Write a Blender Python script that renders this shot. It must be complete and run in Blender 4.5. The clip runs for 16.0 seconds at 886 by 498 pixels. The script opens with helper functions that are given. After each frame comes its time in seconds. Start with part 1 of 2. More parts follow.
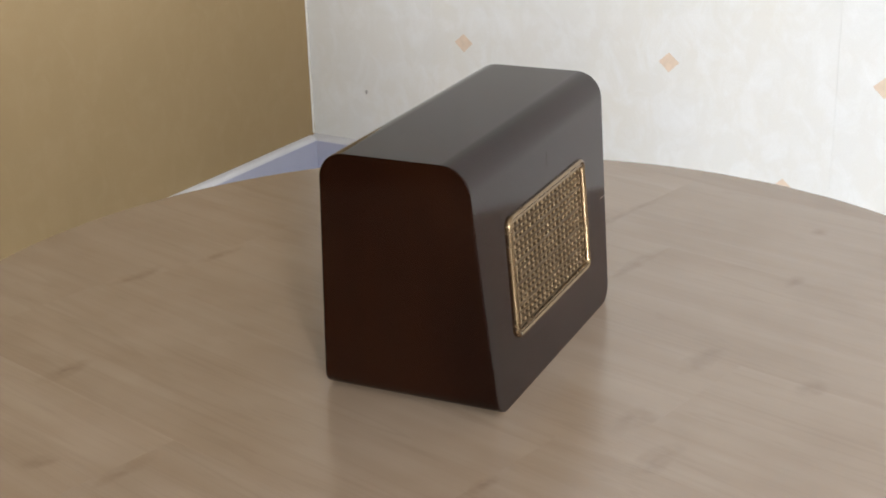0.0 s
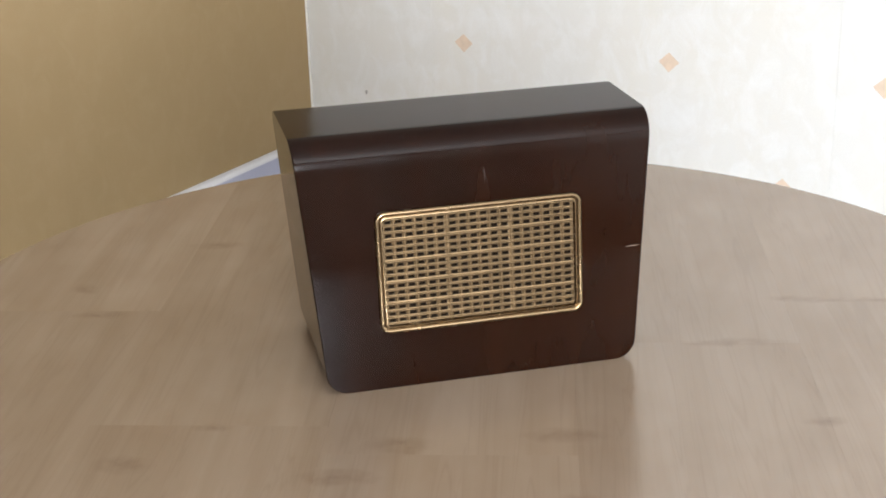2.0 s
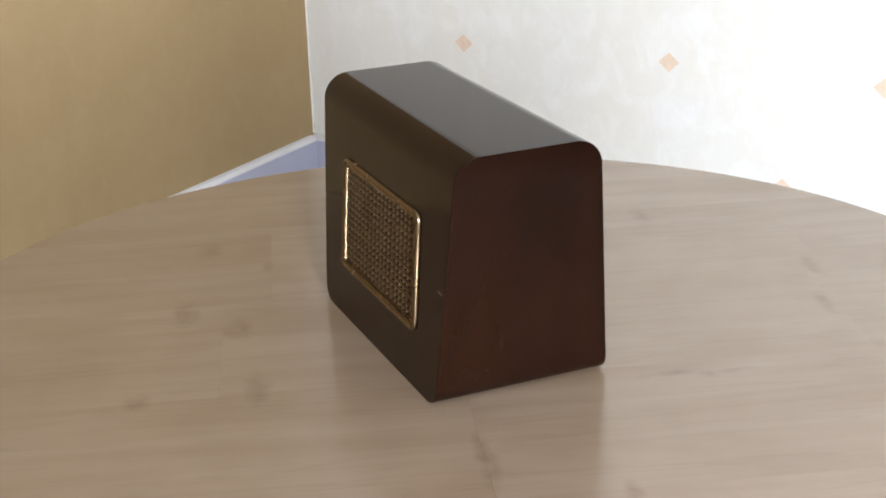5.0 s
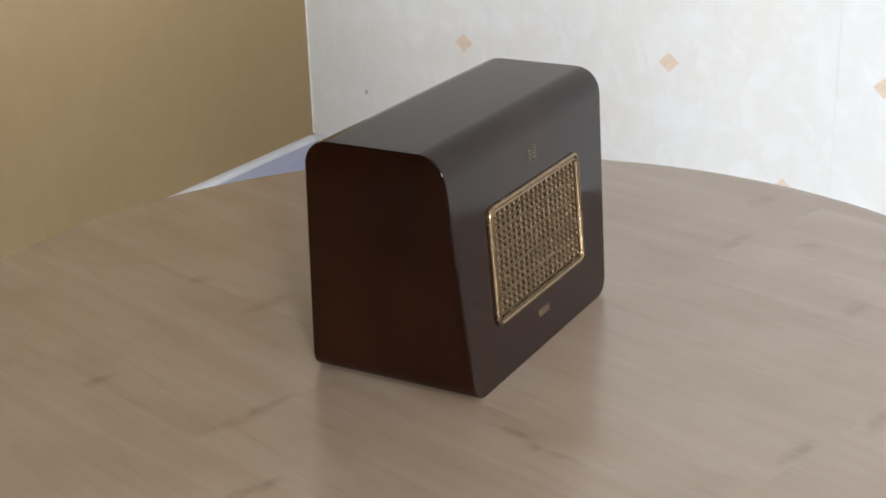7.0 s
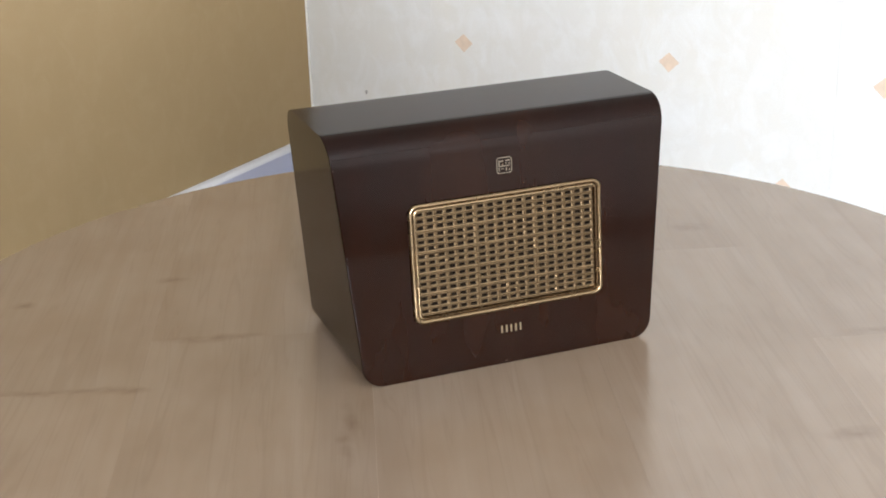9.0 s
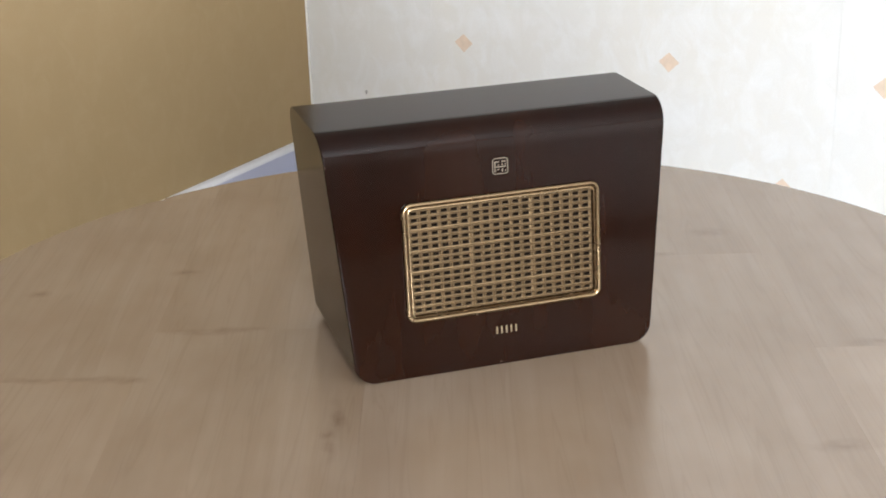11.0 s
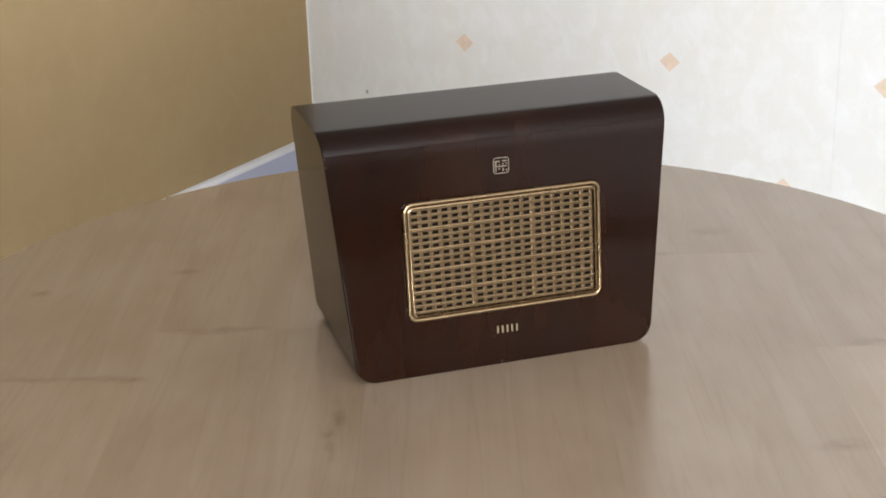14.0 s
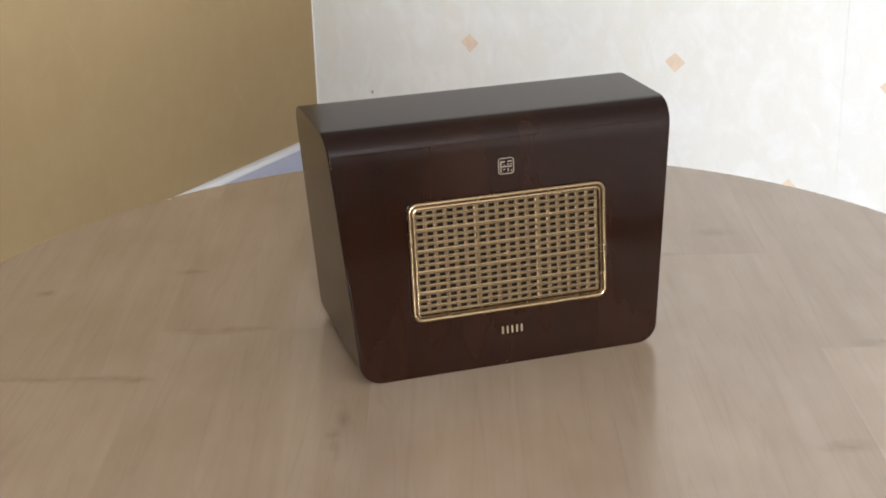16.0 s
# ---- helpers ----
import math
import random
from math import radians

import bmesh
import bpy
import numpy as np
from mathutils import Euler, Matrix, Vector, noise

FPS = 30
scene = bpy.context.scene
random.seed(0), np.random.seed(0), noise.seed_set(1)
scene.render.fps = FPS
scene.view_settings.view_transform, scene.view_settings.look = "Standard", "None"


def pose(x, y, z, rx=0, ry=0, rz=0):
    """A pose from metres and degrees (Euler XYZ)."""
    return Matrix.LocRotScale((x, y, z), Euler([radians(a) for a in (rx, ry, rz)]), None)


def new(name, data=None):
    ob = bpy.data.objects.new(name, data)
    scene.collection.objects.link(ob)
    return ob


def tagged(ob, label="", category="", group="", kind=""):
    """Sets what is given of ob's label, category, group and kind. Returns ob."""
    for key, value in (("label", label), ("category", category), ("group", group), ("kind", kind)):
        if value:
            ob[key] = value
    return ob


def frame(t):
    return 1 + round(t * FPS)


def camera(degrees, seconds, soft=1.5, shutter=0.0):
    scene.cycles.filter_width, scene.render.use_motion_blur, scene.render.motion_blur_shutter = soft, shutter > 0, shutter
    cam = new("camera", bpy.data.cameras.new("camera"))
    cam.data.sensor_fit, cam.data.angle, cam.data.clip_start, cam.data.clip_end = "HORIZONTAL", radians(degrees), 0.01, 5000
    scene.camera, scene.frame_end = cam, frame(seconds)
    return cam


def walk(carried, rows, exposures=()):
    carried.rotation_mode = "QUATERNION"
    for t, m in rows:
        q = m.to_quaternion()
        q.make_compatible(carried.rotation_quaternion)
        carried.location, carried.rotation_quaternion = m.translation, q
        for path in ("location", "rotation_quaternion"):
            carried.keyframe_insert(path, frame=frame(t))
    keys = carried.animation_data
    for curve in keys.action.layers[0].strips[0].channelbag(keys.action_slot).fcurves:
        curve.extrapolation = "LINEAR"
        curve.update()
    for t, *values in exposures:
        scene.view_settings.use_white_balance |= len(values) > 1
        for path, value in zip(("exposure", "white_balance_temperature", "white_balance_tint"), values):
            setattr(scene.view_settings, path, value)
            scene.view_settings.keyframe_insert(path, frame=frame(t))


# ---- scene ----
cam = camera(34.05, 16.0, soft=1.8)

TABLE_Z = 0.735          # height of the table top
AXIS = (0.0234, 1.200)   # upright axis on which the top turns
EYE_Z = TABLE_Z + 0.5438
CORNER = (-0.3524, 3.9623)
ROOM_TURN = -31.7


def stand(yaw, pitch):
    """Pose of the camera on its stand."""
    return pose(0, 0, EYE_Z, 0, 0, yaw) @ pose(0, 0, 0, 68.98 + pitch) @ pose(0, 0, 0, 0, 0, -1.721)


walk(cam, [(0.0, stand(0, 0)), (13.7, stand(0, 0)), (14.0, stand(0.034, -0.02)), (14.2, stand(0.055, -0.03)), (14.3, stand(0.10, -0.035)),
           (14.4, stand(0.25, -0.035)), (14.5, stand(0.312, -0.035)), (14.6, stand(0.28, -0.01)), (14.8, stand(0.245, 0)),
           (15.0, stand(0.245, 0)), (16.0, stand(0.245, 0))],
     exposures=[(0.0, -0.13, 6500, 10), (1.0, 0.09, 6500, 10), (2.5, 0.04, 6470, 10), (3.5, 0.11, 6420, 10), (4.0, 0.3, 6350, 10), (4.2, 0.3, 6350, 10), (6.4, -0.22, 6270, 10),
                (7.0, -0.13, 6270, 10), (9.0, 0.1, 6320, 10), (11.3, 0.02, 6380, 10), (12.5, -0.03, 6420, 10), (14.0, -0.08, 6480, 10), (16.0, 0.0, 6480, 10)])

# ---- light ----
world = bpy.data.worlds.new("sky")
scene.world = world
world.use_nodes = True
wn = world.node_tree
sky = wn.nodes.new("ShaderNodeTexSky")
sky.sky_type = "NISHITA"
sky.sun_disc = False
sky.sun_elevation, sky.sun_rotation = radians(38), radians(60)
wn.links.new(sky.outputs[0], wn.nodes["Background"].inputs[0])
wn.nodes["Background"].inputs[1].default_value = 0.12

room = pose(CORNER[0], CORNER[1], 0, 0, 0, ROOM_TURN)   # x along the papered wall, -y into the room
ROOM_W, ROOM_D, ROOM_H = 5.9, 4.6, 2.6
WIN = (3.68, 4.4, 0.85, 2.05)       # window behind the viewer: x and z


def daylight(name, w, h, watts, color, m):
    """Sky light that comes in through a window's opening."""
    lamp = bpy.data.lights.new(name, "AREA")
    lamp.shape, lamp.size, lamp.size_y = "RECTANGLE", w, h
    lamp.energy, lamp.color = watts, color
    new(name, lamp).matrix_world = room @ m


daylight("window_daylight", WIN[1] - WIN[0] - 0.1, WIN[3] - WIN[2] - 0.1, 325, (0.87, 0.925, 1.0),
         pose((WIN[0] + WIN[1]) / 2, -ROOM_D - 0.02, (WIN[2] + WIN[3]) / 2, 90, 0, 0))


# ---- materials ----
class Mat:
    """A small helper to wire node materials."""

    def __init__(self, name, rough=0.5, metal=0.0, coat=0.0, coat_rough=0.1):
        self.m = bpy.data.materials.new(name)
        self.m.use_nodes = True
        self.t = self.m.node_tree
        self.b = self.t.nodes["Principled BSDF"]
        self.b.inputs["Roughness"].default_value = rough
        self.b.inputs["Metallic"].default_value = metal
        self.b.inputs["Coat Weight"].default_value = coat
        self.b.inputs["Coat Roughness"].default_value = coat_rough
        self.co = self.t.nodes.new("ShaderNodeTexCoord")
        self.info = self.t.nodes.new("ShaderNodeObjectInfo")

    def put(self, socket, value):
        if isinstance(value, bpy.types.NodeSocket):
            self.t.links.new(value, socket)
        else:
            socket.default_value = value

    def coords(self, scale=(1, 1, 1), rot=(0, 0, 0), shift=False):
        n = self.t.nodes.new("ShaderNodeMapping")
        n.inputs["Scale"].default_value = scale
        n.inputs["Rotation"].default_value = [radians(a) for a in rot]
        self.t.links.new(self.co.outputs["Object"], n.inputs["Vector"])
        if not shift:
            return n.outputs[0]
        k = self.t.nodes.new("ShaderNodeVectorMath")
        k.operation = "MULTIPLY_ADD"
        c = self.t.nodes.new("ShaderNodeCombineXYZ")
        for i in range(3):
            self.t.links.new(self.info.outputs["Random"], c.inputs[i])
        self.t.links.new(c.outputs[0], k.inputs[0])
        k.inputs[1].default_value = (37.0, 91.0, 53.0)
        self.t.links.new(n.outputs[0], k.inputs[2])
        return k.outputs[0]

    def noise(self, vec, scale=5.0, detail=4.0, rough=0.55, dist=0.0):
        n = self.t.nodes.new("ShaderNodeTexNoise")
        n.inputs["Scale"].default_value, n.inputs["Detail"].default_value = scale, detail
        n.inputs["Roughness"].default_value, n.inputs["Distortion"].default_value = rough, dist
        self.t.links.new(vec, n.inputs["Vector"])
        return n.outputs["Fac"]

    def ramp(self, fac, stops):
        n = self.t.nodes.new("ShaderNodeValToRGB")
        e = n.color_ramp.elements
        while len(e) < len(stops):
            e.new(0.5)
        for el, (pos, col) in zip(e, stops):
            el.position = pos
            el.color = (*col, 1) if len(col) == 3 else col
        self.t.links.new(fac, n.inputs[0])
        return n.outputs[0]

    def grey(self, fac, lo, hi, a=0.0, b=1.0):
        n = self.t.nodes.new("ShaderNodeMapRange")
        for key, val in (("From Min", lo), ("From Max", hi), ("To Min", a), ("To Max", b)):
            n.inputs[key].default_value = val
        self.t.links.new(fac, n.inputs["Value"])
        return n.outputs[0]

    def mix(self, fac, a, b, mode="MIX"):
        n = self.t.nodes.new("ShaderNodeMix")
        n.data_type, n.blend_type = "RGBA", mode
        self.put(n.inputs[0], fac)
        for sock, v in ((n.inputs[6], a), (n.inputs[7], b)):
            self.put(sock, (*v, 1) if isinstance(v, tuple) and len(v) == 3 else v)
        return n.outputs[2]

    def bump(self, fac, strength=0.2, dist=0.001):
        n = self.t.nodes.new("ShaderNodeBump")
        n.inputs["Strength"].default_value, n.inputs["Distance"].default_value = strength, dist
        self.t.links.new(fac, n.inputs["Height"])
        self.t.links.new(n.outputs[0], self.b.inputs["Normal"])

    def done(self, color=None, rough=None):
        if color is not None:
            self.put(self.b.inputs["Base Color"], (*color, 1) if isinstance(color, tuple) else color)
        if rough is not None:
            self.put(self.b.inputs["Roughness"], rough)
        return self.m


def veneer_material(name):
    """Dark red-brown mahogany veneer under old lacquer; grain upright on the faces."""
    m = Mat(name, 0.16)
    m.b.inputs["IOR"].default_value = 1.25
    s = (60, 60, 1.6)
    fine = m.noise(m.coords((s[0] * 6, s[1] * 6, s[2] * 14)), 2.0, 3)
    band = m.noise(m.coords((s[0] * 0.5, s[1] * 0.5, s[2] * 0.8)), 1.6, 3, 0.5)
    patch = m.noise(m.coords((7, 7, 3.5)), 1.3, 3)
    c = m.ramp(band, [(0.15, (0.0042, 0.0014, 0.0007)), (0.5, (0.0064, 0.0018, 0.0008)), (0.85, (0.0096, 0.0026, 0.0010))])
    c = m.mix(m.grey(fine, 0.3, 0.85, 0.0, 0.18), c, (0.0035, 0.0014, 0.0009))
    c = m.mix(m.grey(patch, 0.35, 0.8, 0.0, 0.45), c, (0.0205, 0.0062, 0.0018))
    haze = m.noise(m.coords((9, 9, 9)), 2.0, 4)
    return m.done(c, m.grey(haze, 0.3, 0.7, 0.08, 0.14))


def wood_top_material():
    """Pale maple laminate; grain along y, every stave a little different, with the knots and dark flecks at its joints."""
    m = Mat("pale_maple", 0.22)
    m.b.inputs["IOR"].default_value = 1.9
    v = m.coords((15, 0.9, 15), shift=True)
    long = m.noise(v, 1.5, 5, 0.6, 1.2)
    fine = m.noise(m.coords((260, 6, 260), shift=True), 2.0, 3)
    cloud = m.noise(m.coords((4.0, 2.4, 4), shift=True), 2.2, 3)
    c = m.ramp(long, [(0.25, (0.232, 0.166, 0.113)), (0.5, (0.252, 0.184, 0.129)), (0.75, (0.270, 0.200, 0.144))])
    c = m.mix(m.grey(fine, 0.5, 0.8, 0.0, 0.07), c, (0.178, 0.120, 0.076))
    c = m.mix(m.grey(cloud, 0.42, 0.75, 0.0, 0.6), c, (0.200, 0.134, 0.084))
    vein = m.noise(m.coords((34, 1.1, 34), shift=True), 1.5, 2, 0.4, 0.9)
    thin = m.ramp(vein, [(0.455, (0, 0, 0)), (0.475, (1, 1, 1)), (0.495, (0, 0, 0)), (0.53, (0, 0, 0)), (0.545, (0.8, 0.8, 0.8)), (0.56, (0, 0, 0))])
    c = m.mix(m.grey(thin, 0.0, 1.0, 0.0, 0.12), c, (0.105, 0.068, 0.042))
    tone = m.ramp(m.info.outputs["Random"], [(0.0, (0.93, 0.92, 0.91)), (0.5, (0.98, 0.98, 0.98)), (1.0, (1.04, 1.04, 1.04))])
    c = m.mix(1.0, c, tone, "MULTIPLY")
    edge = m.noise(m.coords((1, 1, 1)), 60, 3)
    warp = m.t.nodes.new("ShaderNodeVectorMath")
    warp.operation = "ADD"
    wob = m.t.nodes.new("ShaderNodeTexNoise")
    wob.inputs["Scale"].default_value = 28
    scl = m.t.nodes.new("ShaderNodeVectorMath")
    scl.operation = "SCALE"
    scl.inputs["Scale"].default_value = 0.022
    m.t.links.new(m.co.outputs["Object"], wob.inputs["Vector"])
    m.t.links.new(wob.outputs["Color"], scl.inputs[0])
    m.t.links.new(m.co.outputs["Object"], warp.inputs[0])
    m.t.links.new(scl.outputs[0], warp.inputs[1])
    total = None
    for x, y, sx, sy in ((0.360, 0.075, 0.055, 0.005), (0.301, 0.080, 0.022, 0.007), (0.232, -0.021, 0.042, 0.007), (-0.199, -0.181, 0.014, 0.007), (-0.045, -0.211, 0.026, 0.010),
                         (-0.087, -0.261, 0.026, 0.009), (0.083, -0.194, 0.028, 0.010), (-0.256, -0.245, 0.022, 0.012), (-0.012, 0.337, 0.024, 0.007), (-0.105, 0.357, 0.028, 0.007),
                         (0.092, -0.289, 0.014, 0.01), (-0.279, 0.226, 0.024, 0.009), (-0.354, 0.041, 0.024, 0.008), (-0.389, 0.105, 0.012, 0.010), (0.427, -0.120, 0.011, 0.008),
                         (0.114, 0.17, 0.007, 0.05), (-0.477, -0.012, 0.024, 0.009), (0.287, -0.164, 0.014, 0.008)):
        n = m.t.nodes.new("ShaderNodeMapping")
        n.vector_type = "TEXTURE"
        n.inputs["Location"].default_value = (x + 0.011, y + 0.011, 0.011)
        n.inputs["Scale"].default_value = (sx, sy, 1)
        m.t.links.new(warp.outputs[0], n.inputs["Vector"])
        le = m.t.nodes.new("ShaderNodeVectorMath")
        le.operation = "LENGTH"
        m.t.links.new(n.outputs[0], le.inputs[0])
        spot = m.grey(le.outputs["Value"], 0.15, 1.35, 1.0, 0.0)
        if total is None:
            total = spot
        else:
            mx = m.t.nodes.new("ShaderNodeMath")
            mx.operation = "MAXIMUM"
            m.t.links.new(total, mx.inputs[0])
            m.t.links.new(spot, mx.inputs[1])
            total = mx.outputs[0]
    br = m.t.nodes.new("ShaderNodeMath")
    br.operation = "MULTIPLY"
    m.t.links.new(total, br.inputs[0])
    m.t.links.new(m.grey(edge, 0.3, 0.65, 0.10, 0.46), br.inputs[1])
    c = m.mix(br.outputs[0], c, (0.095, 0.054, 0.030))
    smear = m.noise(m.coords((6, 6, 6)), 1.7, 2)
    return m.done(c, m.grey(smear, 0.1, 0.9, 0.19, 0.255))


def paper_material(name, base, warm, cool, scale=1.0, bump=0.35):
    """Wallpaper with soft cloudy mottling and a fine embossed grain."""
    m = Mat(name, 0.75)
    big = m.noise(m.coords((2.2, 2.2, 1.2)), 1.6 * scale, 4, 0.6, 0.5)
    mid = m.noise(m.coords((7, 7, 5)), 2.2 * scale, 5, 0.65, 0.6)
    tiny = m.noise(m.coords((160, 160, 160)), 1.5, 2)
    c = m.mix(m.grey(big, 0.35, 0.7, 0.0, 0.8), base, warm)
    c = m.mix(m.grey(mid, 0.45, 0.75, 0.0, 0.8), c, cool)
    c = m.mix(m.grey(tiny, 0.3, 0.7, 0.0, 0.10), c, tuple(x * 0.75 for x in base))
    m.bump(m.mix(0.5, tiny, mid), bump, 0.001)
    return m.done(c)


def plain_material(name, color, rough, metal=0.0, vary=0.15, scale=30.0, bump=0.05, coat=0.0):
    m = Mat(name, rough, metal, coat)
    a = m.noise(m.coords((1, 1, 1)), scale, 4)
    b = m.noise(m.coords((1, 1, 1)), scale * 9, 2)
    c = m.mix(m.grey(a, 0.35, 0.7, 0.0, 1.0), color, tuple(x * (1 - vary) for x in color))
    m.bump(b, bump, 0.0004)
    return m.done(c, m.grey(a, 0.3, 0.7, max(rough - 0.06, 0.03), rough + 0.06))


VENEER = veneer_material("mahogany_veneer")
MAPLE = wood_top_material()
CORE = plain_material("maple_edge_band", (0.52, 0.37, 0.24), 0.4)
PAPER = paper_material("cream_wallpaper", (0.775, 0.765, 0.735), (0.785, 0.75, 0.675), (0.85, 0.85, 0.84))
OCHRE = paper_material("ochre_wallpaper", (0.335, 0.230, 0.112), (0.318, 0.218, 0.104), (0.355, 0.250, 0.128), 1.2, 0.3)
PEACH = plain_material("peach_print", (0.77, 0.615, 0.475), 0.75, vary=0.10, scale=60)
# white skirting plastic with its bluish shade put into the colour
SHADED_TRIM = plain_material("white_plastic_trim_in_shade", (0.45, 0.46, 0.575), 0.4, vary=0.05, scale=8)
WHITE_TRIM = plain_material("white_plastic_trim", (0.66, 0.66, 0.68), 0.35, vary=0.05, scale=8)
PLASTER = plain_material("white_plaster", (0.78, 0.77, 0.74), 0.85, vary=0.06, scale=5)
FLOOR = plain_material("brown_floor_boards", (0.075, 0.042, 0.024), 0.45, vary=0.3, scale=4)
BRASS = plain_material("gilt_brass", (0.138, 0.091, 0.048), 0.44, 1.0, vary=0.28, scale=90)
BRASS_RIM = plain_material("gilt_brass_rim", (0.215, 0.148, 0.083), 0.24, 1.0, vary=0.22, scale=60)
CLOTH = plain_material("dark_speaker_cloth", (0.010, 0.007, 0.005), 1.0, vary=0.4, scale=300)
CLOTH.node_tree.nodes["Principled BSDF"].inputs["Specular IOR Level"].default_value = 0.0
EMBLEM = plain_material("dull_bronze", (0.13, 0.105, 0.075), 0.42, 0.7, vary=0.2, scale=200)
GOLD_PRINT = plain_material("gilt_print", (0.20, 0.15, 0.09), 0.42, 0.7, vary=0.2, scale=200)
CHIP = plain_material("bare_chipped_wood", (0.06, 0.036, 0.022), 0.7, vary=0.3, scale=300)
SCRATCH = plain_material("scratch_in_lacquer", (0.13, 0.085, 0.06), 0.6, vary=0.4, scale=400)
STEEL = plain_material("grey_lacquered_steel", (0.30, 0.30, 0.30), 0.4, 0.6)
STAIN = plain_material("grey_stain", (0.42, 0.40, 0.37), 0.8)
CRACK = plain_material("crack_in_lacquer", (0.03, 0.016, 0.01), 0.6, vary=0.4, scale=400)


# ---- mesh helpers ----
def obj(name, bm, material, parent=None, label="", smooth=None):
    me = bpy.data.meshes.new(name)
    bm.normal_update()
    bm.to_mesh(me)
    bm.free()
    me.materials.append(material)
    if smooth is not None:
        me.shade_smooth()
        me.set_sharp_from_angle(angle=radians(smooth))
    ob = new(name, me)
    ob.parent = parent
    return tagged(ob, label)


def part(name, bm, material, parent, label="", smooth=None):
    return obj(name, bm, material, parent, label, smooth)


def box(bm, x0, x1, y0, y1, z0, z1, bevel=0.0):
    r = bmesh.ops.create_cube(bm, size=1, matrix=Matrix.LocRotScale(((x0 + x1) / 2, (y0 + y1) / 2, (z0 + z1) / 2), None, (x1 - x0, y1 - y0, z1 - z0)))
    if bevel:
        es = list({e for v in r["verts"] for e in v.link_edges})
        bmesh.ops.bevel(bm, geom=es, offset=bevel, segments=2, profile=0.5, affect="EDGES")
    return bm


def loft(bm, rings, cap=True):
    """Skin closed rings of points of equal count."""
    vs = [[bm.verts.new(p) for p in r] for r in rings]
    n = len(vs[0])
    for a, b in zip(vs, vs[1:]):
        for i in range(n):
            bm.faces.new((a[i], a[(i + 1) % n], b[(i + 1) % n], b[i]))
    if cap:
        bm.faces.new(list(reversed(vs[0])))
        bm.faces.new(vs[-1])
    return bm


def disc_rings(profile, n=96):
    """Rings round z for a profile of (radius, z)."""
    return [[(r * math.cos(2 * math.pi * i / n), r * math.sin(2 * math.pi * i / n), z) for i in range(n)] for r, z in profile]


def rounded_rect(w, h, r, n=6):
    """Outline in x and z, counter-clockwise, about the origin."""
    pts = []
    for cx, cz, a0 in ((w / 2 - r, h / 2 - r, 0), (-w / 2 + r, h / 2 - r, 90), (-w / 2 + r, -h / 2 + r, 180), (w / 2 - r, -h / 2 + r, 270)):
        for i in range(n + 1):
            a = radians(a0 + 90 * i / n)
            pts.append((cx + r * math.cos(a), cz + r * math.sin(a)))
    return pts


# ---- the room ----
def structure(name, bm, material, label, category):
    ob = obj(name, bm, material)
    ob.matrix_world = room
    return tagged(ob, label, category, kind="structure")


structure("floor", box(bmesh.new(), -0.1, ROOM_W + 0.1, -ROOM_D - 0.1, 0.1, -0.1, 0), FLOOR, "brown wooden floor under the table", "floor")
structure("ceiling", box(bmesh.new(), -0.1, ROOM_W + 0.1, -ROOM_D - 0.1, 0.1, ROOM_H, ROOM_H + 0.1), PLASTER, "plain white plaster ceiling", "ceiling")
wall_back = structure("wall_back", box(bmesh.new(), -0.1, ROOM_W + 0.1, 0, 0.12, 0, ROOM_H), PLASTER, "cream wall papered with small peach diamonds", "wall")
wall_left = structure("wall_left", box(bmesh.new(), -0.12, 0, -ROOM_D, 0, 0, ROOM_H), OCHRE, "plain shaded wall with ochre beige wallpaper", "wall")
structure("wall_right", box(bmesh.new(), ROOM_W, ROOM_W + 0.12, -ROOM_D, 0, 0, ROOM_H), PAPER, "plain wall with cream wallpaper", "wall")
bm = bmesh.new()
for x0, x1, z0, z1 in ((0, WIN[0], 0, ROOM_H), (WIN[1], ROOM_W, 0, ROOM_H), (WIN[0], WIN[1], 0, WIN[2]), (WIN[0], WIN[1], WIN[3], ROOM_H)):
    box(bm, x0, x1, -ROOM_D - 0.12, -ROOM_D, z0, z1)
structure("wall_rear", bm, PAPER, "plain wall with a window opening", "wall")


def wallpaper():
    """Strips hung side by side with fine open seams, with printed diamonds and a stain."""
    edges = [0.0015, 0.402, 1.478, 2.54, 3.60, 4.66, ROOM_W]
    for a, b in zip(edges, edges[1:]):
        part("wallpaper_strip", box(bmesh.new(), a + 0.0002, b - 0.0002, -0.004, -0.0002, 0.001, ROOM_H - 0.001), PAPER, wall_back)
    for x, z in ((0.4987, 0.4288), (1.0695, 0.4358), (1.5855, 0.429), (0.8097, 0.1841), (1.365, 0.1608)):
        bm = bmesh.new()
        loft(bm, [[(x + sx * s, y, z + sz * s) for sx, sz in ((0.0265, 0.001), (0.0, 0.0245), (-0.0265, 0.001), (0.0, -0.0245))] for y, s in ((-0.0041, 1.0), (-0.0046, 0.99))])
        part("diamond", bm, PEACH, wall_back, "peach printed diamond")
    bm = bmesh.new()
    loft(bm, [[(0.1853 + 0.004 * math.cos(a) * (1 + 0.3 * math.sin(3 * a)), y, 0.262 + 0.006 * math.sin(a)) for a in [i * math.pi / 6 for i in range(12)]] for y in (-0.0041, -0.0046)])
    part("stain", bm, STAIN, wall_back, "small grey stain")


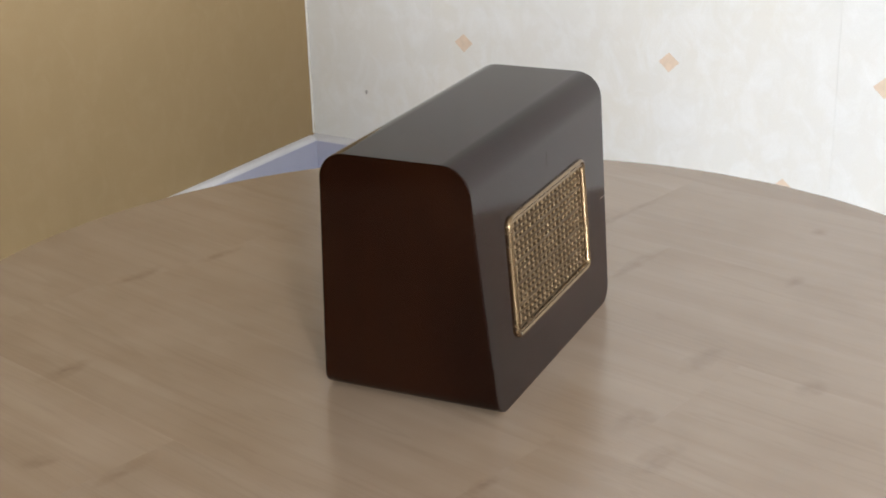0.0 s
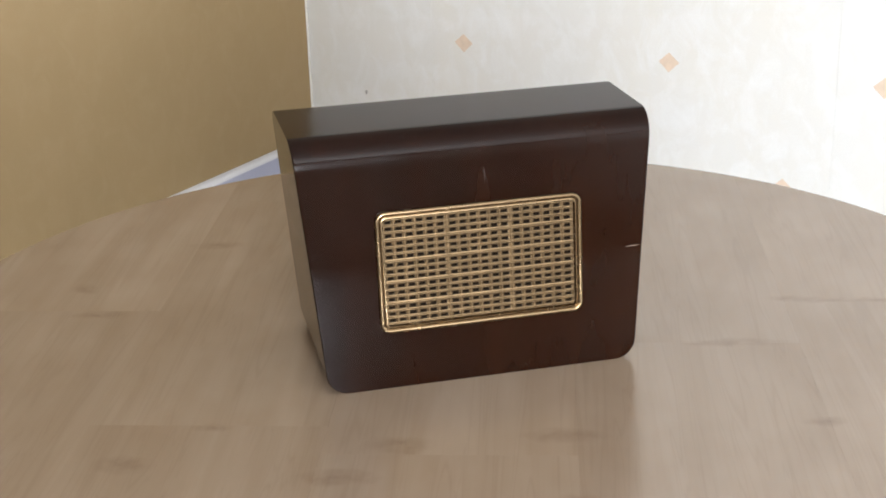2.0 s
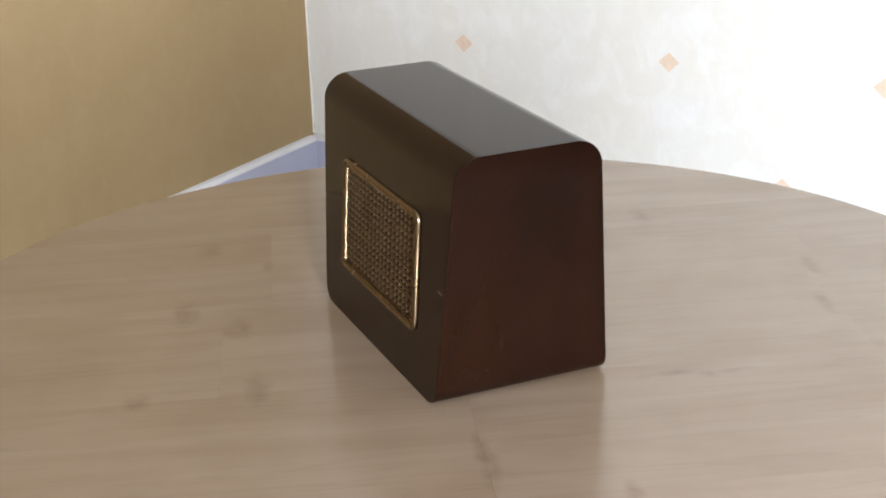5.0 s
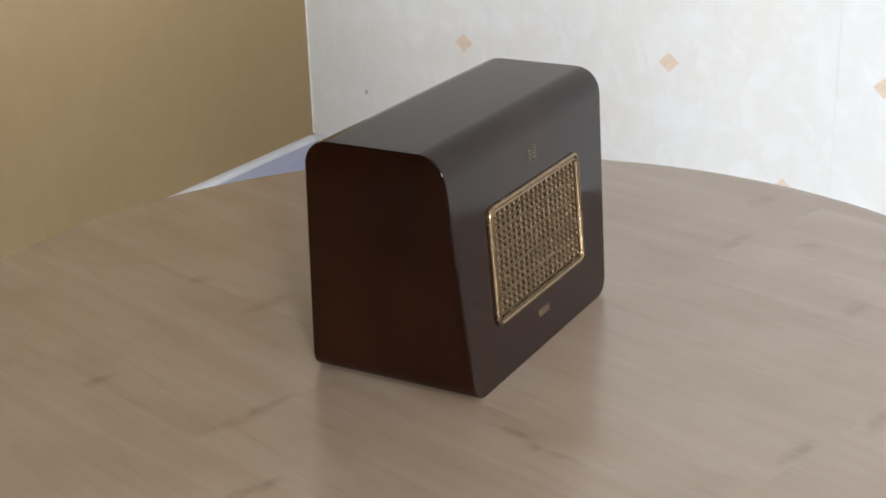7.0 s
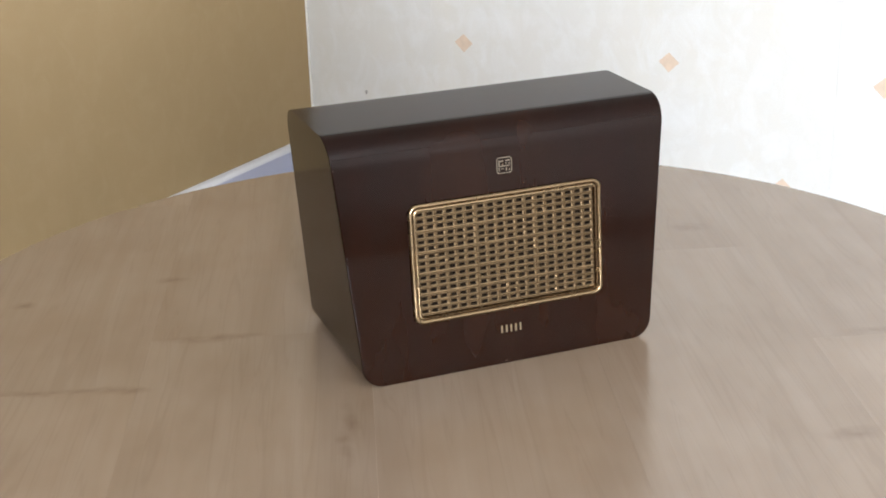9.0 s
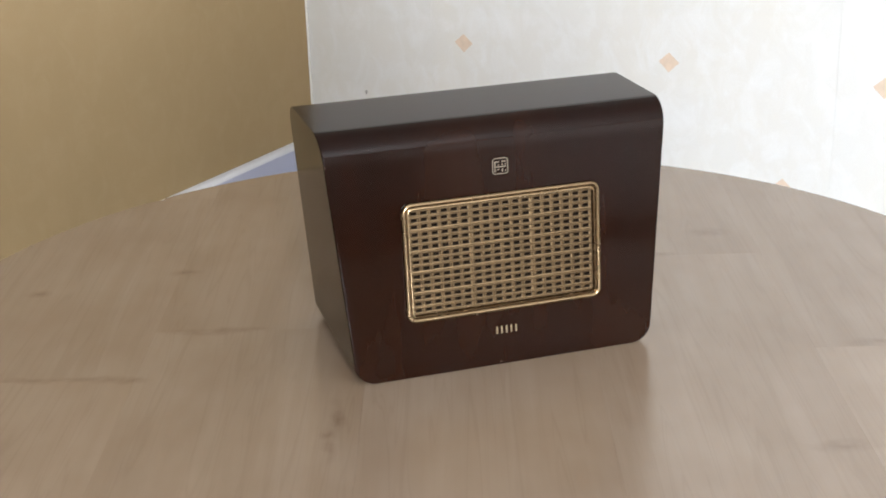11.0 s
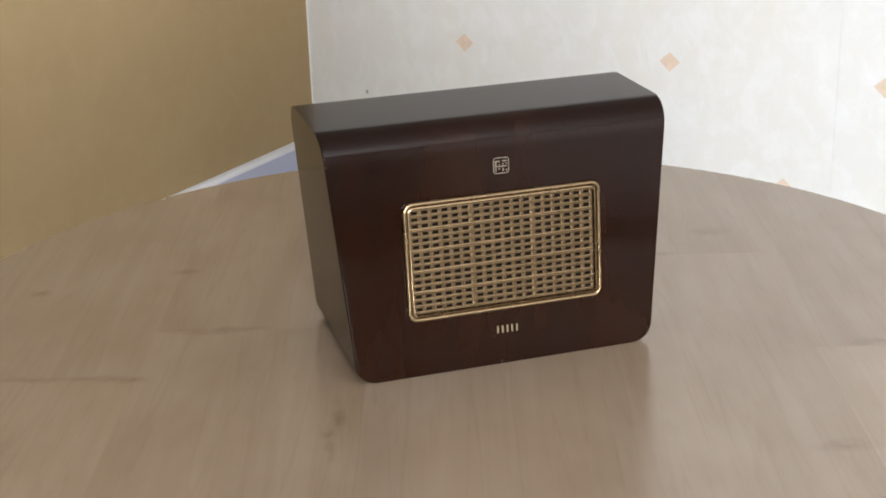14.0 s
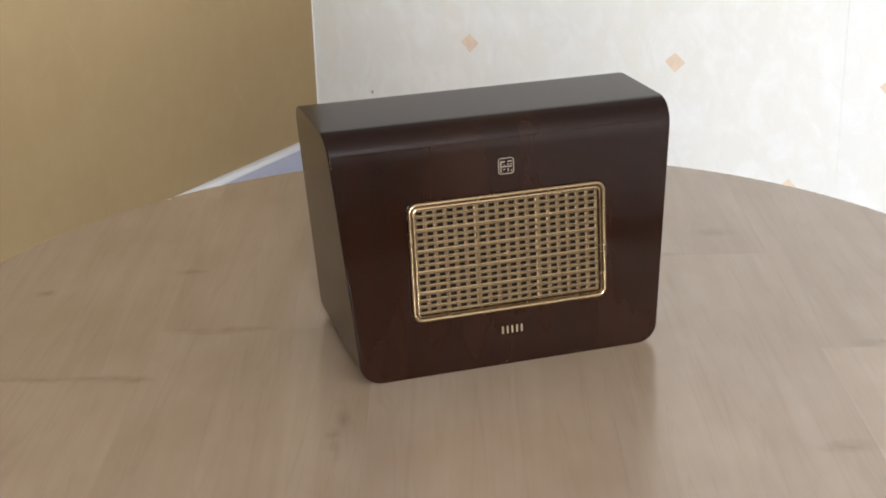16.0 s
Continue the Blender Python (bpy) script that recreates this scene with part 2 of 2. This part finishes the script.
def skirting(name, length, m, label):
    """White skirting board with a rounded top edge, along x."""
    prof = [(0, 0), (-0.020, 0), (-0.020, 0.1075), (0, 0.1075)]
    bm = bmesh.new()
    loft(bm, [[(x, y, z) for y, z in prof] for x in (0, length)])
    ob = obj(name, bm, SHADED_TRIM)
    prof = [(0, 0.1078), (-0.0205, 0.1078), (-0.0195, 0.112), (-0.011, 0.1195), (-0.003, 0.122), (0, 0.122)]
    bm = bmesh.new()
    loft(bm, [[(x, y, z) for y, z in prof] for x in (0, length)])
    part("top_bead", bm, WHITE_TRIM, ob, "white rounded top bead", 40)
    ob.matrix_world = room @ m
    return tagged(ob, label, "skirting board", kind="structure")


part("wallpaper_lap", box(bmesh.new(), 0.0002, 0.0011, -0.012, -0.0045, 0.124, ROOM_H - 0.002), PAPER, wall_left, "cream paper edge lapped round the corner")
wallpaper()
skirting("baseboard", ROOM_W - 0.004, pose(0.002, -0.0045, 0.0005), "white plastic skirting board below cream wallpaper")
skirting("baseboard", ROOM_D - 0.03, pose(0.0005, -ROOM_D + 0.005, 0.0005, 0, 0, 90), "white plastic skirting board below ochre wallpaper")


def window(name, w, h, m, lights):
    """Window seen only in reflections: frame, mullions and sill. x along it, y into the room."""
    win = tagged(new(name), "white framed window", "window", kind="structure")
    win.matrix_world = room @ m
    bm = bmesh.new()
    box(bm, 0.001, w - 0.001, -0.055, -0.005, 0.001, 0.05, 0.004)
    box(bm, 0.001, w - 0.001, -0.055, -0.005, h - 0.05, h - 0.001, 0.004)
    for i in range(lights + 1):
        x = min(max(w * i / lights - 0.025, 0.001), w - 0.051)
        box(bm, x, x + 0.05, -0.055, -0.005, 0.051, h - 0.051, 0.004)
    part("window_frame", bm, WHITE_TRIM, win)
    part("window_sill", box(bmesh.new(), -0.05, w + 0.05, 0.063, 0.18, -0.035, -0.005, 0.005), WHITE_TRIM, win)


window("window_1", WIN[1] - WIN[0], WIN[3] - WIN[2], pose(WIN[0], -ROOM_D - 0.06, WIN[2]), 2)


# ---- the table ----
TOP_R = 0.5374


def round_table():
    table = tagged(new("round_table"), "round pale maple table with a turning top", "table")
    table.location = (*AXIS, 0)
    bm = bmesh.new()
    loft(bm, disc_rings([(0.25, 0.0), (0.26, 0.008), (0.255, 0.02), (0.06, 0.04), (0.04, 0.07), (0.035, 0.2), (0.035, TABLE_Z - 0.08), (0.12, TABLE_Z - 0.055), (0.12, TABLE_Z - 0.042)], 48))
    part("pedestal", bm, STEEL, table, "grey steel pedestal", 35)
    bm = bmesh.new()
    loft(bm, disc_rings([(TOP_R - 0.012, -0.040), (TOP_R - 0.003, -0.037), (TOP_R, -0.030), (TOP_R, -0.008), (TOP_R - 0.0006, -0.0035), (TOP_R - 0.0012, -0.0021)], 160))
    core = obj("tabletop", bm, CORE, smooth=35)
    core.parent = table
    core.location = (0, 0, TABLE_Z)
    # staves, clipped by the round edge; they run along GRAIN of the top
    gap, rim = 0.00003, TOP_R - 0.0012
    sides = (-0.5360, -0.497, -0.300, -0.106, 0.092, 0.291, 0.490, 0.5360)
    joints = ((), (0.05,), (-0.18, 0.37), (-0.225, 0.345), (-0.02,), (-0.40, 0.078), ())
    for a, b, cut in zip(sides, sides[1:], joints):
        cuts = (-0.7, *cut, 0.7)
        for y0, y1 in zip(cuts, cuts[1:]):
            cols = []
            for i in range(11):
                cx = a + gap + (b - a - 2 * gap) * i / 10
                lim = math.sqrt(max(rim * rim - cx * cx, 0))
                lo, hi = max(y0 + gap, -lim), min(y1 - gap, lim)
                if hi - lo > 0.001:
                    cols.append((cx, lo, hi))
            if len(cols) < 2:
                continue
            ring = [(cx, lo) for cx, lo, hi in cols] + [(cx, hi) for cx, lo, hi in reversed(cols)]
            bm = bmesh.new()
            loft(bm, [[(px, py, z) for px, py in ring] for z in (-0.002, 0.0)])
            st = part("stave", bm, MAPLE, core)
            st.matrix_local = pose(0, 0, 0, 0, 0, -17)
    return core


tabletop = round_table()

# ---- the loudspeaker ----
SP_H, SP_W, TAPER, SP_D, TILT = 0.2142, 0.1512, 4.58, 0.0797, 4.38
R_TOP, R_BOT = 0.024, 0.0175


def half_width(z):
    """Half width at height z: tapering downwards, rounded at the bottom."""
    k = math.tan(radians(TAPER))
    w = SP_W - (SP_H - z) * k
    lean = radians(90 + TAPER)
    t = R_BOT / math.tan(lean / 2) * 1.0
    cx = SP_W - SP_H * k - t          # where the round leaves the base
    dz = R_BOT - z
    if z < R_BOT * (1 - math.sin(radians(TAPER))) + 1e-9:
        return min(w, cx + math.sqrt(max(R_BOT ** 2 - dz * dz, 0)))
    return w


def half_depth(z):
    """Half depth at height z: leaning faces, rounded at the top."""
    k = math.tan(radians(TILT))
    d = SP_D - z * k
    t = R_TOP * math.tan(radians(90 - TILT) / 2)
    cy = SP_D - SP_H * k - t          # centre of the round
    cz = SP_H - R_TOP
    if z > cz + R_TOP * math.sin(radians(TILT)):
        return min(d, cy + math.sqrt(max(R_TOP ** 2 - (z - cz) ** 2, 0)))
    return d


def face_at(z):
    """Pose on the leaning front: x along it, y inwards, z up the face."""
    return pose(0, -(SP_D - z * math.tan(radians(TILT))), z, -TILT, 0, 0)


def grille(cab, turn, name):
    """Gilt stamped grille: double rounded rim, crossing bars in groups, dark cloth behind."""
    base = pose(0, 0, 0, 0, 0, turn) @ face_at(0.1007)
    W, H = 0.1760, 0.1050
    bm = bmesh.new()
    rings = []
    for inset, y in ((0.0, 0.002), (0.0, -0.0012), (0.0008, -0.0026), (0.0022, -0.0032), (0.0036, -0.0026), (0.0042, -0.0014), (0.0049, -0.0022), (0.0060, -0.0022), (0.0068, -0.0008), (0.0072, 0.004)):
        rings.append([(x, y, z) for x, z in rounded_rect(W - 2 * inset, H - 2 * inset, max(0.0085 - inset * 0.8, 0.003), 7)])
    loft(bm, rings, cap=False)
    rim = part(name, bm, BRASS_RIM, cab, "gilt brass grille with small slots", 50)
    rim.matrix_local = base
    w, h = W - 0.0146, H - 0.0152
    part("speaker_cloth", box(bmesh.new(), -w / 2, w / 2, 0.0036, 0.0046, -h / 2, h / 2), CLOTH, rim, "dark cloth behind the slots")

    def bar(length, half, depth, front, upright):
        """A bar with sloping flanks, made once for each kind."""
        sec = [(-half, depth), (-half * 0.95, front + 0.0011), (-half * 0.45, front + 0.0008), (-half * 0.2, front), (half * 0.2, front), (half * 0.45, front + 0.0008), (half * 0.95, front + 0.0011), (half, depth)]
        b = bmesh.new()
        if upright:
            loft(b, [[(s, y, z) for s, y in sec] for z in (-length / 2, length / 2)])
        else:
            loft(b, [[(x, y, -s) for s, y in sec] for x in (-length / 2, length / 2)])
        bmesh.ops.recalc_face_normals(b, faces=b.faces)
        me = bpy.data.meshes.new("bar")
        b.to_mesh(me)
        b.free()
        me.materials.append(BRASS)
        return me

    def place(kind, me, x, z):
        ob = new(kind, me)
        ob.parent = rim
        ob.location = (x, 0, z)

    # 18 columns in three groups, 15 rows in five groups
    extra = 0.0016
    pitch = (w - 2 * extra) / 18
    thin_v, group_v = bar(h, 0.0018, 0.0035, 0.0008, True), bar(h, 0.0024, 0.0035, 0.0006, True)
    for i in range(19):
        g = (i > 0 and i < 18 and i % 6 == 0)
        x = -w / 2 + i * pitch + (i // 6) * extra - (extra / 2 if g else 0) - (extra if i == 18 else 0)
        place("upright_bar", group_v if g else thin_v, x, 0)
    extra = 0.0014
    pitch = (h - 4 * extra) / 15
    thin_h, group_h = bar(w, 0.00145, 0.0035, 0.0000, False), bar(w, 0.0019, 0.0035, -0.0002, False)
    for i in range(16):
        g = (i > 0 and i < 15 and i % 3 == 0)
        z = h / 2 - i * pitch - (i // 3) * extra + (extra / 2 if g else 0) + (extra if i == 15 else 0)
        place("cross_bar", group_h if g else thin_h, 0, z)
    return rim


def recess(bm, side):
    """Cut the opening for a grille into one leaning face."""
    bm.faces.ensure_lookup_table()
    bm.normal_update()
    face = max((f for f in bm.faces if f.normal.y * side > 0.9), key=lambda f: f.calc_area())
    vs = list(face.verts)
    m = pose(0, 0, 0, 0, 0, 180 if side > 0 else 0) @ face_at(0.1007)
    order = ((-1, -1), (1, -1), (1, 1), (-1, 1))
    inv = m.inverted()
    outer = []
    for sx, sz in order:
        outer.append(max(vs, key=lambda v: (inv @ v.co).x * sx + (inv @ v.co).z * sz))
    bmesh.ops.delete(bm, geom=[face], context="FACES_ONLY")
    front = [bm.verts.new(m @ Vector((sx * 0.0810, 0, sz * 0.0455))) for sx, sz in order]
    deep = [bm.verts.new(m @ Vector((sx * 0.0810, 0.006, sz * 0.0455))) for sx, sz in order]
    for i in range(4):
        j = (i + 1) % 4
        bm.faces.new((outer[i], outer[j], front[j], front[i]))
        bm.faces.new((front[i], front[j], deep[j], deep[i]))
    bm.faces.new(deep)


def loudspeaker():
    cab = tagged(new("loudspeaker"), "dark mahogany tabletop loudspeaker with gilt grilles on both faces", "loudspeaker")
    # cabinet: a rectangle with eased corners at every height
    zs = {0.0, SP_H}
    for i in range(15):
        a = math.pi / 2 * i / 14
        zs.add(round(R_BOT * (1 - math.cos(a)), 6))
        zs.add(round(SP_H - R_TOP * (1 - math.cos(a)), 6))
    zs = sorted(zs)
    bm = bmesh.new()
    rings = []
    e = 0.0016
    for z in zs:
        w, d = half_width(z), half_depth(z)
        ring = []
        for sx, sy, a0 in ((1, 1, 0), (-1, 1, 90), (-1, -1, 180), (1, -1, 270)):
            for k in range(4):
                a = radians(a0 + 30 * k)
                ring.append((sx * (w - e) + e * math.cos(a), sy * (d - e) + e * math.sin(a), z))
        rings.append(ring)
    loft(bm, rings)
    for side in (-1, 1):
        recess(bm, side)
    body = part("cabinet", bm, VENEER, cab, "lacquered mahogany veneer cabinet", 32)
    flat = body.modifiers.new("weighted_normal", "WEIGHTED_NORMAL")   # keeps the veneer faces flat up to their eased edges
    flat.keep_sharp = True
    grille(cab, 0, "grille")
    grille(cab, 180, "grille")

    # face with the emblem: turned by 180
    back = pose(0, 0, 0, 0, 0, 180)

    def on_face(name, bm, material, z, label, parent=cab):
        ob = part(name, bm, material, parent, label)
        ob.matrix_local = back @ face_at(z)
        return ob

    # emblem: rounded square outline with plain marks in it
    bm = bmesh.new()
    rings = [[(x, y, z) for x, z in rounded_rect(0.0140 - 2 * i, 0.0140 - 2 * i, 0.0025 - i, 4)] for i, y in ((0, 0.001), (0, -0.0006), (0.0008, -0.0006), (0.0008, 0.001))]
    loft(bm, rings, cap=False)
    emblem = on_face("emblem", bm, EMBLEM, 0.1750, "small square gilt emblem")
    marks = bmesh.new()
    for x0, x1, z0, z1 in ((-0.0052, -0.0008, 0.0030, 0.0042), (-0.0052, -0.0040, -0.0008, 0.0030), (-0.0022, -0.0008, 0.0004, 0.0014), (0.0012, 0.0052, 0.0032, 0.0044),
                           (0.0012, 0.0024, 0.0006, 0.0020), (0.0040, 0.0052, 0.0006, 0.0020), (-0.0055, 0.0052, -0.0012, -0.0002),
                           (-0.0052, -0.0040, -0.0050, -0.0018), (-0.0026, -0.0008, -0.0034, -0.0024), (0.0012, 0.0024, -0.0050, -0.0022), (0.0040, 0.0052, -0.0050, -0.0034)):
        box(marks, x0, x1, -0.0006, 0.001, z0, z1)
    part("emblem_mark", marks, EMBLEM, emblem)
    for i in range(5):
        bm = bmesh.new()
        x = (i - 2) * 0.0043
        box(bm, x - 0.0008, x + 0.0008, -0.0004, 0.001, -0.0033, 0.0033)
        on_face("letter_bar", bm, GOLD_PRINT, 0.0312, "gilt bar of the maker's lettering")

    # small scratches and chips in the lacquer
    def mark(name, turn, x, z, w, h, material, label):
        b = bmesh.new()
        loft(b, [[(px * k, y, pz * k) for px, pz in ((-w, -h * 0.3), (-w * 0.2, -h), (w, -h * 0.1), (w * 0.5, h), (-w * 0.6, h * 0.7))] for y, k in ((0.0005, 1.0), (-0.00015, 0.9))])
        bmesh.ops.recalc_face_normals(b, faces=b.faces)
        ob = part(name, b, material, cab, label)
        ob.matrix_local = pose(0, 0, 0, 0, 0, turn) @ face_at(z) @ pose(x, 0, 0)

    mark("scratch", 0, 0.1335, 0.1005, 0.0075, 0.0006, SCRATCH, "pale scratch across the edge")
    mark("scratch", 0, 0.006, 0.175, 0.0003, 0.007, CRACK, "fine upright crack in the lacquer")
    mark("chip", 180, -0.006, 0.0022, 0.0011, 0.0007, CHIP, "bare wood chip at the lower edge")
    mark("chip", 180, -0.1478, 0.1900, 0.0005, 0.0010, CHIP, "bare wood chip at the corner")
    return cab


speaker = loudspeaker()


def motions():
    """The top turns about its axis and carries the loudspeaker, slows down and comes to rest."""
    turn = ((0.0, 64.4), (0.5, 51.6), (1.0, 38.4), (1.5, 25.7), (2.0, 12.7), (2.5, -0.1), (3.0, -13.0), (3.5, -26.0), (4.0, -39.6), (4.2, -45.4), (4.7, -59.0), (5.2, -72.5), (5.7, -86.0),
            (6.3, -101.36), (6.5, -106.6), (7.0, -119.6), (7.5, -131.0), (8.0, -142.1), (8.5, -151.8), (9.0, -159.66), (9.2, -161.8), (9.4, -163.05), (9.65, -163.49), (10.5, -163.49), (16.0, -163.49))
    walk(tabletop, [(t, pose(0, 0, TABLE_Z, 0, 0, a)) for t, a in turn])
    walk(speaker, [(t, pose(*AXIS, TABLE_Z + 0.0002, 0, 0, a) @ pose(-0.01035, -0.0092, 0)) for t, a in turn])


motions()
